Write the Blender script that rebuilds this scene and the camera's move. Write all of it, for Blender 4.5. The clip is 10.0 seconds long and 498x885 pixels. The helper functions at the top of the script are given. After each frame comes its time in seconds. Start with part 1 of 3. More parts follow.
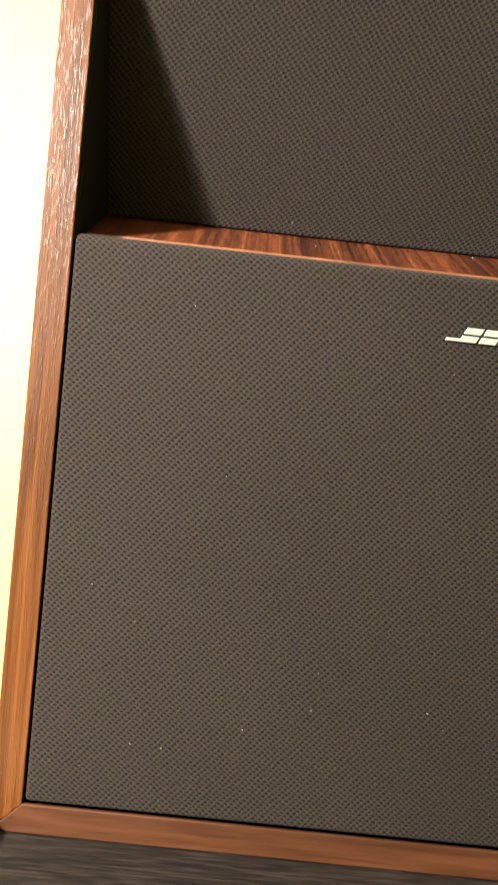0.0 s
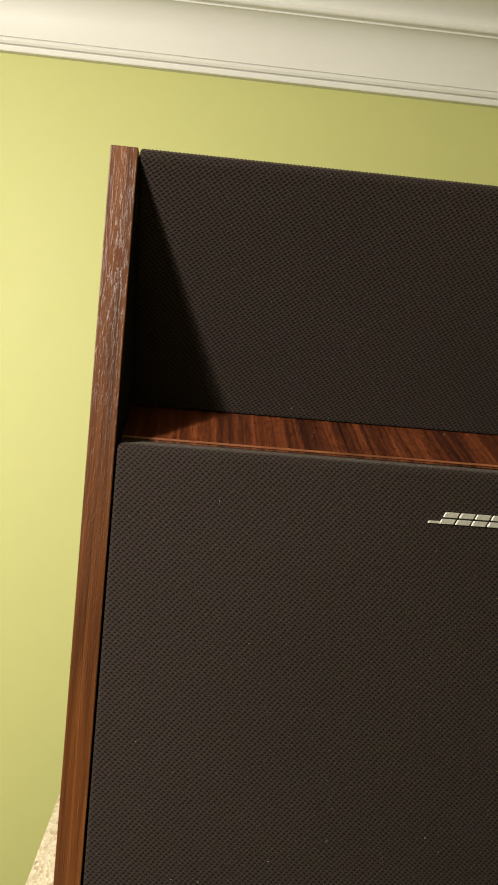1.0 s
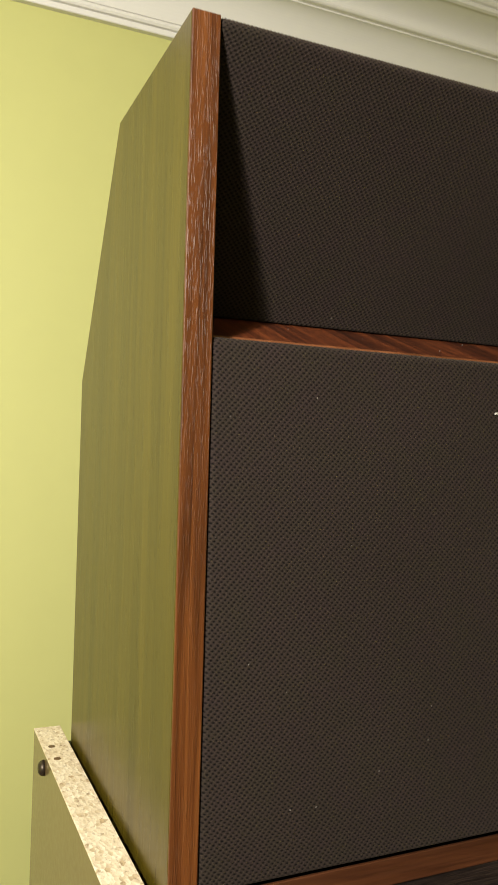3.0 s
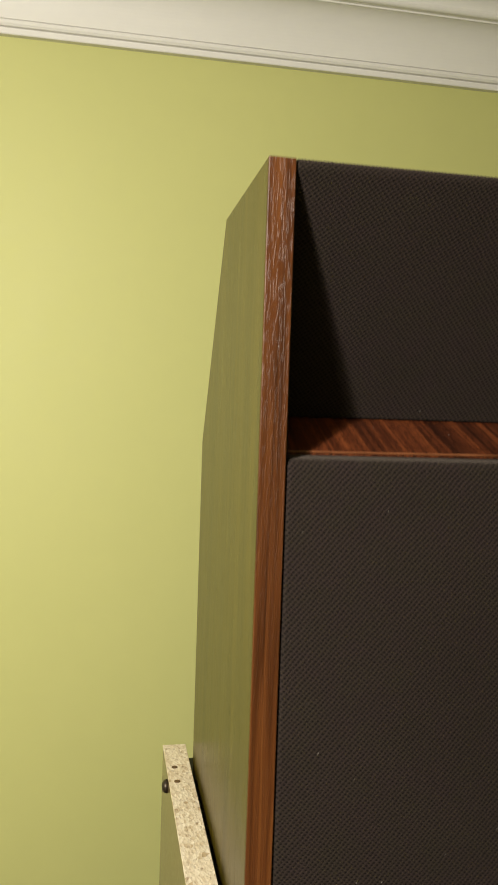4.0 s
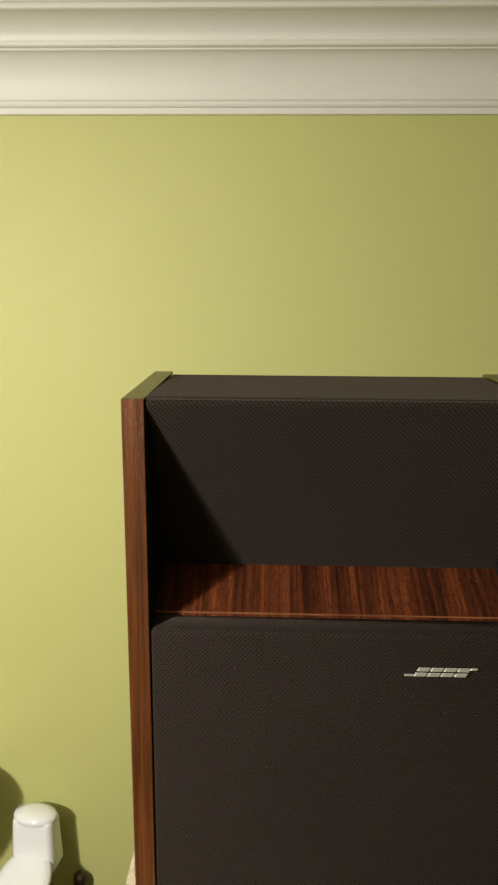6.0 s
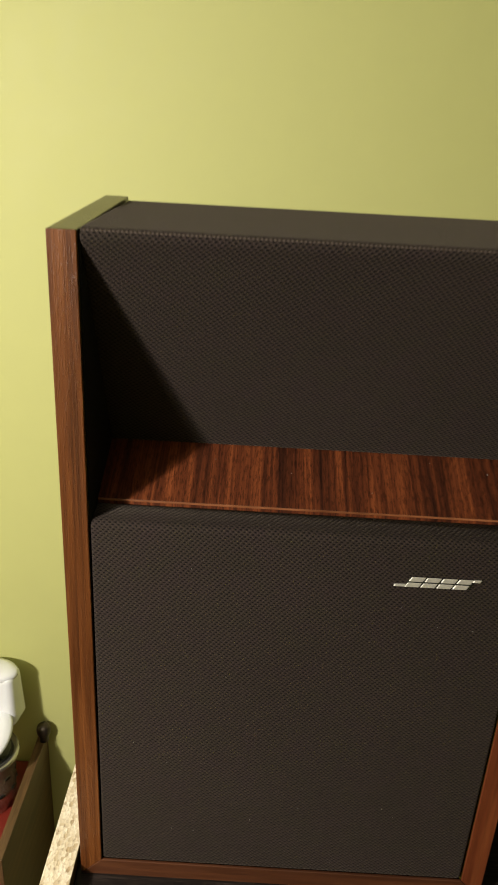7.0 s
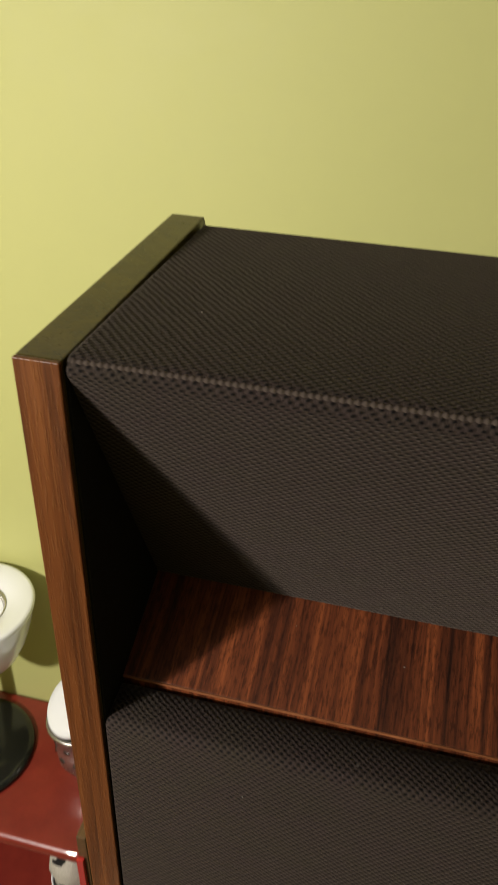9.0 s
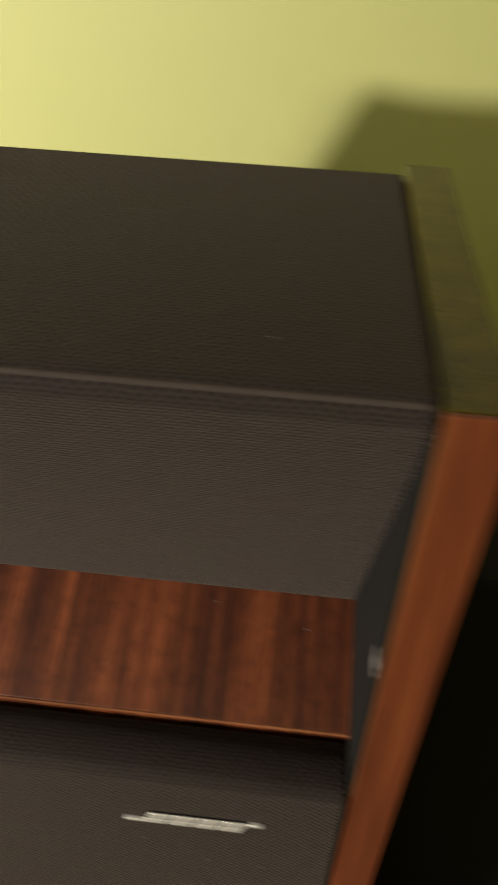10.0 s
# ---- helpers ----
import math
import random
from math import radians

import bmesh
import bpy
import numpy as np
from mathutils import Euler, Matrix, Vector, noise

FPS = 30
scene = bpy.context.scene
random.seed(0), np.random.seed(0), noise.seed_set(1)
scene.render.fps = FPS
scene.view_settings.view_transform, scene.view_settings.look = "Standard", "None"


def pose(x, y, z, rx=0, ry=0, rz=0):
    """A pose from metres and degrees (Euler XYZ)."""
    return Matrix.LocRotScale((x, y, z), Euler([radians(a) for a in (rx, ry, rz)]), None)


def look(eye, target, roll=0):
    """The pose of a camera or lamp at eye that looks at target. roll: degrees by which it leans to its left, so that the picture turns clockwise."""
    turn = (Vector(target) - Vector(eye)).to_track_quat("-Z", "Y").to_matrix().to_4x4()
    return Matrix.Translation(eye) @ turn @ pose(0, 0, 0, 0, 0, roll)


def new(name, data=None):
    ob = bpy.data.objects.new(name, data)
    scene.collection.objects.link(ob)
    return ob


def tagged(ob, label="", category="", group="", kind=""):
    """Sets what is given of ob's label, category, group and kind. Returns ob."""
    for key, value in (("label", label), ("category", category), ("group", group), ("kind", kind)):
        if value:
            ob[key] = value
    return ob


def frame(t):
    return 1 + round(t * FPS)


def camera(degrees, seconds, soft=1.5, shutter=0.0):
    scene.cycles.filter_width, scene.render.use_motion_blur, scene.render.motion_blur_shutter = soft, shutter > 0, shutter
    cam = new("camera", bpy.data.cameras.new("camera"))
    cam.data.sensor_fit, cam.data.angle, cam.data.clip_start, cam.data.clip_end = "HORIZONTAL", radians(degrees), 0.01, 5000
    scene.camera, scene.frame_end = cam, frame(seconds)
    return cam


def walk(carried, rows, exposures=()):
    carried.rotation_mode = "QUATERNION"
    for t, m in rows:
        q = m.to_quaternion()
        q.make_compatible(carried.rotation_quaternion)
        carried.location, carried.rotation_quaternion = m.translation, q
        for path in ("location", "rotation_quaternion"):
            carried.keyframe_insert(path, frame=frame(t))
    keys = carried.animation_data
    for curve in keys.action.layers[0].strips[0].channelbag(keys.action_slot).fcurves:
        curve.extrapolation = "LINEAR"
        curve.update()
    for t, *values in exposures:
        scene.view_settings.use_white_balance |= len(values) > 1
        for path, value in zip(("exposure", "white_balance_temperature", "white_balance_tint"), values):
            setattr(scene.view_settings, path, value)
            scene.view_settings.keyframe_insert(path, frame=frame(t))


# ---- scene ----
SHUTTER = 0.5
EXPOSURES = ((0.0, 1.60, 6200, 5), (0.25, 1.0, 6500, 8), (0.5, 0.3, 6450, 10), (1.0, -0.05, 6500, 10), (1.5, 0.15, 6500, 10), (2.0, 0.14, 6500, 10), (3.5, -0.05, 6500, 10), (4.0, -0.3, 6500, 10), (5.0, -0.4, 6500, 10), (6.0, -0.4, 6500, 10), (7.5, -0.1, 6500, 10), (8.0, -0.1, 6500, 10), (8.5, -0.14, 6450, 11), (9.0, -0.38, 6400, 12), (9.5, -0.12, 6500, 10), (10.0, 0.02, 6400, 11))
# The camera and its way, in metres from the loudspeaker's foot: seconds, place, turn.
BASE = 1.30
cam = camera(35.83, 10.0, soft=1.7, shutter=SHUTTER)
ROWS = [
    (0.0, 0.1311, -0.4691, 0.2961, 85.83, -6.18, -0.33),
    (0.5, 0.1142, -0.4980, 0.3187, 88.52, -5.49, -0.81),
    (1.0, 0.0769, -0.5500, 0.3951, 88.87, -4.68, -3.76),
    (1.5, 0.0103, -0.4968, 0.3559, 88.64, -3.15, -13.87),
    (2.0, -0.0729, -0.4487, 0.3097, 89.34, -1.54, -21.55),
    (2.2, -0.1037, -0.4424, 0.2919, 89.74, -1.08, -22.96),
    (3.3, -0.1549, -0.4794, 0.3093, 91.34, -1.65, -23.39),
    (3.5, -0.1458, -0.4942, 0.3424, 90.36, -1.80, -19.78),
    (4.0, -0.1060, -0.5247, 0.4137, 87.24, -1.87, -10.54),
    (4.5, -0.0213, -0.5699, 0.5114, 85.17, -0.46, -5.43),
    (5.0, 0.0350, -0.6000, 0.6005, 82.46, 1.00, 1.10),
    (5.5, 0.0799, -0.6093, 0.6443, 78.82, 0.43, 0.26),
    (6.0, 0.1286, -0.6352, 0.6876, 77.67, -0.31, 1.92),
    (6.2, 0.1441, -0.6146, 0.6929, 74.28, -1.05, 2.44),
    (7.3, 0.1278, -0.4380, 0.6411, 65.09, -3.08, 1.51),
    (7.5, 0.1208, -0.4007, 0.6303, 64.36, -2.37, 0.39),
    (8.0, 0.1273, -0.3091, 0.6516, 62.56, -2.38, 2.75),
    (8.5, 0.1415, -0.2455, 0.7090, 60.75, -2.35, 8.80),
    (9.0, 0.1450, -0.2320, 0.7194, 56.72, -1.75, 13.80),
    (9.5, 0.1765, -0.1742, 0.7182, 51.35, -3.22, 10.13),
    (9.8, 0.2464, -0.1649, 0.7041, 51.41, -3.73, 6.93),
    (10.0, 0.3110, -0.1646, 0.7048, 50.73, -2.00, 5.77),
]
walk(cam, [(t, pose(x, y, BASE + z, rx, ry, rz)) for t, x, y, z, rx, ry, rz in ROWS], EXPOSURES)

# ---- light: a warm lamp with two bulbs beside the camera, and the room's own bounce ----
world = bpy.data.worlds.new("world")
world.use_nodes = True
world.node_tree.nodes["Background"].inputs[0].default_value = (0.02, 0.02, 0.018, 1)
world.node_tree.nodes["Background"].inputs[1].default_value = 0.3
scene.world = world
bulb = bpy.data.lights.new("lamp_bulb", "SPOT")
bulb.energy, bulb.shadow_soft_size, bulb.color = 124.0, 0.038, (1.0, 0.93, 0.83)
bulb.spot_size, bulb.spot_blend = radians(155), 1.0
lamp = new("lamp_bulb", bulb)
lamp.matrix_world = look((-0.785, -0.85, BASE + 0.776), (-0.08, 0.656, BASE - 0.72))
spill = bpy.data.lights.new("lamp_spill", "POINT")
spill.energy, spill.shadow_soft_size, spill.color = 24.0, 0.040, bulb.color
new("lamp_spill", spill).location = (-0.705, -0.86, BASE + 0.785)


# ---- materials ----
def material(name, rough=0.6, metal=0.0, coat=0.0, spec=0.5):
    m = bpy.data.materials.new(name)
    m.use_nodes = True
    b = m.node_tree.nodes["Principled BSDF"]
    b.inputs["Roughness"].default_value = rough
    b.inputs["Metallic"].default_value = metal
    b.inputs["Coat Weight"].default_value = coat
    b.inputs["Specular IOR Level"].default_value = spec
    return m, m.node_tree, b


def node(tree, kind, **inputs):
    n = tree.nodes.new(kind)
    for key, value in inputs.items():
        n.inputs[key.replace("_", " ")].default_value = value
    return n


def coords(tree, scale=(1, 1, 1), turn=(0, 0, 0), uv=False):
    c = tree.nodes.new("ShaderNodeTexCoord")
    m = tree.nodes.new("ShaderNodeMapping")
    m.inputs["Scale"].default_value = scale
    m.inputs["Rotation"].default_value = turn
    tree.links.new(c.outputs["UV" if uv else "Object"], m.inputs["Vector"])
    return m.outputs["Vector"]


def noise_tex(tree, vector, scale, detail=4.0, rough=0.55, distort=0.0):
    n = node(tree, "ShaderNodeTexNoise", Scale=scale, Detail=detail, Roughness=rough, Distortion=distort)
    tree.links.new(vector, n.inputs["Vector"])
    return n.outputs["Fac"]


def ramp(tree, fac, *stops):
    r = tree.nodes.new("ShaderNodeValToRGB")
    e = r.color_ramp.elements
    while len(e) < len(stops):
        e.new(0.5)
    for el, (at, col) in zip(e, stops):
        el.position, el.color = at, (*col, 1)
    tree.links.new(fac, r.inputs["Fac"])
    return r.outputs["Color"]


def mixed(tree, fac, a, b, how="MIX"):
    m = tree.nodes.new("ShaderNodeMix")
    m.data_type, m.blend_type = "RGBA", how
    for value, socket in ((fac, m.inputs[0]), (a, m.inputs[6]), (b, m.inputs[7])):
        if isinstance(value, bpy.types.NodeSocket):
            tree.links.new(value, socket)
        elif isinstance(value, tuple):
            socket.default_value = (*value, 1)
        else:
            socket.default_value = value
    return m.outputs[2]


def maths(tree, op, a, b=None):
    m = tree.nodes.new("ShaderNodeMath")
    m.operation = op
    for value, socket in ((a, m.inputs[0]), (b, m.inputs[1])):
        if isinstance(value, bpy.types.NodeSocket):
            tree.links.new(value, socket)
        elif value is not None:
            socket.default_value = value
    return m.outputs[0]


def bump(tree, b, height, strength, distance):
    n = node(tree, "ShaderNodeBump", Strength=strength, Distance=distance)
    tree.links.new(height, n.inputs["Height"])
    tree.links.new(n.outputs["Normal"], b.inputs["Normal"])


def colour(tree, b, socket):
    tree.links.new(socket, b.inputs["Base Color"])


def wood(name, dark, mid, light, scale, rough=0.4, coat=0.0, fine=9.0, bumpy=0.15, spec=0.5, flecks=0.0, pore=0.5, detail=6, shine=0.24):
    """Veneer: broad figure and fine pores, stretched along the small axis of scale."""
    m, t, b = material(name, rough, coat=coat, spec=spec)
    b.inputs["Coat Roughness"].default_value = shine
    v = coords(t, scale)
    broad = noise_tex(t, v, 1.0, detail, 0.62, 1.0)
    pores = noise_tex(t, v, fine, 3, 0.7)
    c = ramp(t, broad, (0.30, dark), (0.5, mid), (0.70, light))
    c = mixed(t, pore, c, ramp(t, pores, (0.35, (0.40, 0.36, 0.33)), (0.60, (1, 1, 1))), "MULTIPLY")
    height = pores
    if flecks:
        # open vertical pores, whose sides catch the lamp
        pored = noise_tex(t, coords(t, (900, 900, 70)), 1.0, 2, 0.55)
        height = ramp(t, pored, (0.52, (0, 0, 0)), (0.64, (1, 1, 1)))
        # a trace of those glints is also painted into the colour
        c = mixed(t, mixed(t, 1.0, height, (0.06, 0.06, 0.06), "MULTIPLY"), c, (0.150, 0.078, 0.032))
    colour(t, b, c)
    r = maths(t, "MULTIPLY_ADD", pores, 0.25)
    t.nodes[-1].inputs[2].default_value = rough - 0.12
    t.links.new(r, b.inputs["Roughness"])
    bump(t, b, height, flecks or bumpy, 0.0005 if flecks else 0.0006)
    return m


def fabric(name, thread, gap, pitch_u, pitch_v, depth=0.0009):
    """Coarse basket-weave cloth on the UV map, which is in metres."""
    m, t, b = material(name, 0.85, spec=0.12)
    b.inputs["Sheen Weight"].default_value = 0.085
    b.inputs["Sheen Tint"].default_value = (0.85, 0.71, 0.58, 1)
    b.inputs["Sheen Roughness"].default_value = 0.42
    sep = t.nodes.new("ShaderNodeSeparateXYZ")
    uv = coords(t, (1, 1, 1), uv=True)
    wob = node(t, "ShaderNodeTexNoise", Scale=110.0, Detail=4.0)
    t.links.new(uv, wob.inputs["Vector"])
    add = t.nodes.new("ShaderNodeVectorMath")
    add.operation = "MULTIPLY_ADD"
    t.links.new(wob.outputs["Color"], add.inputs[0])
    add.inputs[1].default_value = (0.0022, 0.0022, 0)
    t.links.new(uv, add.inputs[2])
    t.links.new(add.outputs[0], sep.inputs[0])
    u = maths(t, "MULTIPLY", sep.outputs["X"], 2 * math.pi / pitch_u)
    w = maths(t, "MULTIPLY", sep.outputs["Y"], 2 * math.pi / pitch_v)
    # staggered dark pits between thick horizontal threads, leaning a little to one side
    leaning = maths(t, "ADD", u, maths(t, "MULTIPLY", w, 0.20))
    pits = maths(t, "MULTIPLY", maths(t, "SINE", leaning), maths(t, "SINE", w))
    rows = maths(t, "COSINE", maths(t, "MULTIPLY", w, 2.0))
    lattice = maths(t, "ADD", maths(t, "MULTIPLY", pits, 0.38), maths(t, "MULTIPLY", rows, 0.06))
    lattice = maths(t, "ADD", lattice, 0.5)
    uneven = noise_tex(t, uv, 420.0, 3, 0.65)
    lattice = maths(t, "ADD", maths(t, "MULTIPLY", lattice, 0.70), maths(t, "MULTIPLY", uneven, 0.30))
    fuzz = noise_tex(t, uv, 900.0, 2, 0.6)
    cloud = noise_tex(t, uv, 7.0, 4, 0.6)
    col = ramp(t, lattice, (0.22, gap), (0.50, thread), (0.74, tuple(1.25 * k for k in thread)))
    col = mixed(t, 0.6, col, ramp(t, fuzz, (0.3, (0.45, 0.44, 0.45)), (0.7, (1, 1, 1))), "MULTIPLY")
    col = mixed(t, 0.5, col, ramp(t, cloud, (0.3, (0.72, 0.70, 0.70)), (0.7, (1.0, 1.0, 1.0))), "MULTIPLY")
    tint = noise_tex(t, uv, 38.0, 3, 0.6)
    col = mixed(t, 0.55, col, ramp(t, tint, (0.34, (0.92, 1.0, 0.80)), (0.66, (1.0, 0.90, 1.0))), "MULTIPLY")
    specks = noise_tex(t, uv, 260.0, 1, 0.4)
    col = mixed(t, ramp(t, specks, (0.80, (0, 0, 0)), (0.84, (0.15, 0.15, 0.15))), col, (0.30, 0.28, 0.25))
    colour(t, b, col)
    bump(t, b, maths(t, "ADD", lattice, maths(t, "MULTIPLY", fuzz, 0.5)), 0.9, depth)
    return m


def plain(name, a, b_, scale=30.0, rough=0.5, metal=0.0, coat=0.0, rbump=0.05, spec=0.5, stretch=(1, 1, 1), grain=0.25):
    m, t, b = material(name, rough, metal, coat, spec)
    v = coords(t, stretch)
    big = noise_tex(t, v, scale, 5, 0.6)
    small = noise_tex(t, v, scale * 14, 2, 0.6)
    c = mixed(t, big, a, b_)
    colour(t, b, mixed(t, grain, c, ramp(t, small, (0.3, (0.7, 0.7, 0.7)), (0.7, (1, 1, 1))), "MULTIPLY"))
    r = maths(t, "MULTIPLY_ADD", small, 0.16)
    t.nodes[-1].inputs[2].default_value = max(0.03, rough - 0.08)
    t.links.new(r, b.inputs["Roughness"])
    bump(t, b, maths(t, "ADD", big, maths(t, "MULTIPLY", small, 0.3)), rbump, 0.002)
    return m


def chipboard():
    m, t, b = material("raw_chipboard", 0.85)
    v = coords(t, (1.0, 0.6, 1.0))
    vor = node(t, "ShaderNodeTexVoronoi", Scale=330.0, Randomness=1.0)
    t.links.new(v, vor.inputs["Vector"])
    n = noise_tex(t, v, 260.0, 3, 0.7)
    c = ramp(t, vor.outputs["Color"], (0.05, (0.44, 0.33, 0.19)), (0.30, (0.64, 0.54, 0.38)), (0.9, (0.80, 0.72, 0.56)))
    colour(t, b, mixed(t, 0.7, c, ramp(t, n, (0.30, (0.30, 0.22, 0.15)), (0.44, (1, 1, 1))), "MULTIPLY"))
    bump(t, b, maths(t, "ADD", n, vor.outputs["Distance"]), 0.4, 0.0012)
    return m


def rosewood():
    """Striped veneer: uneven dark and orange bands from front to back, broken by short dark pores."""
    m, t, b = material("striped_rosewood_veneer", 0.42, coat=0.03, spec=0.35)
    bent = noise_tex(t, coords(t, (22, 7, 7)), 1.0, 3, 0.55)
    sep = t.nodes.new("ShaderNodeSeparateXYZ")
    t.links.new(coords(t), sep.inputs[0])
    x = maths(t, "ADD", sep.outputs["X"], maths(t, "MULTIPLY", maths(t, "SUBTRACT", bent, 0.5), 0.016))
    bands = ramp(t, maths(t, "DIVIDE", x, 0.37), *((at / 0.37, (k, k, k)) for at, k in (
        (0.02, 0.45), (0.062, 0.62), (0.088, 0.75), (0.101, 0.40), (0.119, 0.85), (0.129, 0.50), (0.140, 0.72), (0.152, 0.55), (0.166, 0.28), (0.172, 0.45), (0.184, 0.78),
        (0.197, 0.25), (0.208, 0.65), (0.219, 0.30), (0.233, 0.75), (0.246, 0.50), (0.257, 0.85), (0.277, 0.15), (0.290, 0.50), (0.307, 0.80), (0.333, 0.20), (0.348, 0.55))))
    stripes = noise_tex(t, coords(t, (260, 5, 5)), 1.0, 4, 0.6, 0.4)
    tone = maths(t, "ADD", maths(t, "MULTIPLY", bands, 0.36), maths(t, "MULTIPLY", stripes, 0.82))
    c = ramp(t, tone, (0.40, (0.020, 0.0060, 0.0030)), (0.60, (0.088, 0.0225, 0.0078)), (0.82, (0.215, 0.058, 0.0175)))
    pores = noise_tex(t, coords(t, (820, 120, 120)), 1.0, 3, 0.7)
    c = mixed(t, 0.8, c, ramp(t, pores, (0.38, (0.30, 0.26, 0.24)), (0.52, (1, 1, 1))), "MULTIPLY")
    colour(t, b, c)
    bump(t, b, pores, 0.15, 0.0005)
    return m


# the olive in this brown is the green wall's reflection, put into the colour
WALNUT_SIDE_WALL_TINT = wood("walnut_side_wall_tinted", (0.046, 0.034, 0.0034), (0.072, 0.053, 0.0052), (0.100, 0.073, 0.0076), (60, 60, 1.6), 0.30, 0.08, spec=0.22, shine=0.12)
WALNUT_EDGE = wood("walnut_edging", (0.048, 0.0138, 0.0032), (0.096, 0.0292, 0.0068), (0.138, 0.0455, 0.0106), (170, 30, 4.5), 0.40, 0.06, fine=2.0, bumpy=0.2, spec=0.32, flecks=0.42, pore=0.10, detail=2)
WALNUT_EDGE_PLAIN = wood("walnut_edging_smooth", (0.074, 0.0165, 0.0052), (0.130, 0.031, 0.0098), (0.185, 0.052, 0.0155), (60, 60, 2.6), 0.45, 0.10, spec=0.35, fine=5.0, bumpy=0.2)
WALNUT_EDGE_X = wood("walnut_edging_across", (0.044, 0.0135, 0.0045), (0.078, 0.0245, 0.0080), (0.115, 0.040, 0.0132), (2.6, 60, 60), 0.45, 0.10, fine=5.0)
LIP = wood("orange_veneer_edge", (0.13, 0.045, 0.016), (0.20, 0.070, 0.026), (0.28, 0.105, 0.042), (8, 60, 60), 0.4)
ROSEWOOD = rosewood()
CLOTH_FRONT = fabric("dark_grille_cloth", (0.0312, 0.0229, 0.0194), (0.0022, 0.0017, 0.0015), 0.0042, 0.0038)
# cloth colour made lighter to stand for lamplight on the bend
FOLD_HIGHLIGHT = plain("fold_highlight_cloth", (0.042, 0.032, 0.026), (0.062, 0.048, 0.039), 300, 0.9, spec=0.1)
LINT = plain("pale_lint", (0.15, 0.13, 0.115), (0.24, 0.22, 0.195), 300, 0.9)
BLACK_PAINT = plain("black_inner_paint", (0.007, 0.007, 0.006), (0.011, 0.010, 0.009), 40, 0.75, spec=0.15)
CHIP = chipboard()
DARK_OAK = wood("black_brown_oak", (0.003, 0.0024, 0.0022), (0.014, 0.0102, 0.0086), (0.046, 0.033, 0.026), (26, 620, 620), 0.5, 0.0, fine=2.0, bumpy=0.3, spec=0.25)
LAMINATE = plain("olive_brown_laminate", (0.12, 0.075, 0.028), (0.15, 0.095, 0.038), 12, 0.4, coat=0.6)
BROWN_BOARD = wood("brown_board", (0.085, 0.045, 0.018), (0.125, 0.068, 0.027), (0.17, 0.09, 0.037), (60, 4, 60), 0.5)
BADGE = plain("pale_silver_metal", (0.62, 0.60, 0.55), (0.72, 0.70, 0.64), 200, 0.35, 0.6)
GREEN = plain("lime_green_wall_paint", (0.515, 0.53, 0.196), (0.56, 0.56, 0.218), 2.2, 0.6, rbump=0.03, grain=0.05)
WHITE = plain("white_plaster_paint", (0.74, 0.73, 0.70), (0.80, 0.79, 0.76), 5.0, 0.5, rbump=0.03, grain=0.04)
FLOOR = wood("brown_floor_wood", (0.12, 0.06, 0.03), (0.2, 0.11, 0.055), (0.27, 0.16, 0.08), (30, 2, 30), 0.4)
RED = plain("red_lacquer", (0.13, 0.010, 0.008), (0.31, 0.042, 0.024), 16, 0.38, coat=0.12)
PORCELAIN = plain("white_porcelain", (0.82, 0.84, 0.88), (0.86, 0.88, 0.91), 20, 0.12, coat=0.3, rbump=0.004, grain=0.02)
STEEL = plain("brushed_steel", (0.52, 0.50, 0.46), (0.66, 0.64, 0.60), 30, 0.26, 0.9, stretch=(1, 1, 12))
BLACK_GLOSS = plain("glossy_black", (0.008, 0.009, 0.008), (0.015, 0.016, 0.014), 30, 0.15)
GREEN_GLASS = plain("pale_green_glaze", (0.18, 0.27, 0.11), (0.24, 0.34, 0.14), 30, 0.2)
DARK_METAL = plain("dark_bronze_metal", (0.05, 0.04, 0.03), (0.10, 0.08, 0.06), 80, 0.4, 0.8)
RED_STRIPE = plain("red_glaze", (0.42, 0.02, 0.018), (0.5, 0.03, 0.02), 30, 0.2)
def patched_plush():
    m, t, s = material("black_and_white_plush", 0.95)
    v = coords(t)
    hair = noise_tex(t, v, 420.0, 3, 0.7)
    patch = noise_tex(t, v, 26.0, 2, 0.5)
    colour(t, s, mixed(t, 0.5, ramp(t, patch, (0.38, (0.012, 0.012, 0.013)), (0.43, (0.72, 0.68, 0.60))), ramp(t, hair, (0.3, (0.4, 0.4, 0.4)), (0.7, (1, 1, 1))), "MULTIPLY"))
    bump(t, s, hair, 1.0, 0.003)
    return m


PLUSH = patched_plush()


# ---- mesh helpers ----
def finish(bm, name, mat, parent=None, label="", smooth=False):
    me = bpy.data.meshes.new(name)
    bmesh.ops.recalc_face_normals(bm, faces=bm.faces)
    bm.to_mesh(me)
    bm.free()
    me.materials.append(mat)
    if smooth:
        for p in me.polygons:
            p.use_smooth = True
    ob = new(name, me)
    ob.parent = parent
    return tagged(ob, label)


def part(name, bm, mat, parent, label="", smooth=False):
    return finish(bm, name, mat, parent, label, smooth)


def soften(bm, width, segments=2):
    bmesh.ops.bevel(bm, geom=bm.edges[:], offset=width, segments=segments, affect="EDGES", profile=0.5)
    return bm


def block(x0, x1, y0, y1, z0, z1, bevel=0.0, segments=2):
    bm = bmesh.new()
    bmesh.ops.create_cube(bm, size=1.0)
    for v in bm.verts:
        v.co = ((x0 + x1) / 2 + v.co.x * (x1 - x0), (y0 + y1) / 2 + v.co.y * (y1 - y0), (z0 + z1) / 2 + v.co.z * (z1 - z0))
    return soften(bm, bevel, segments) if bevel else bm


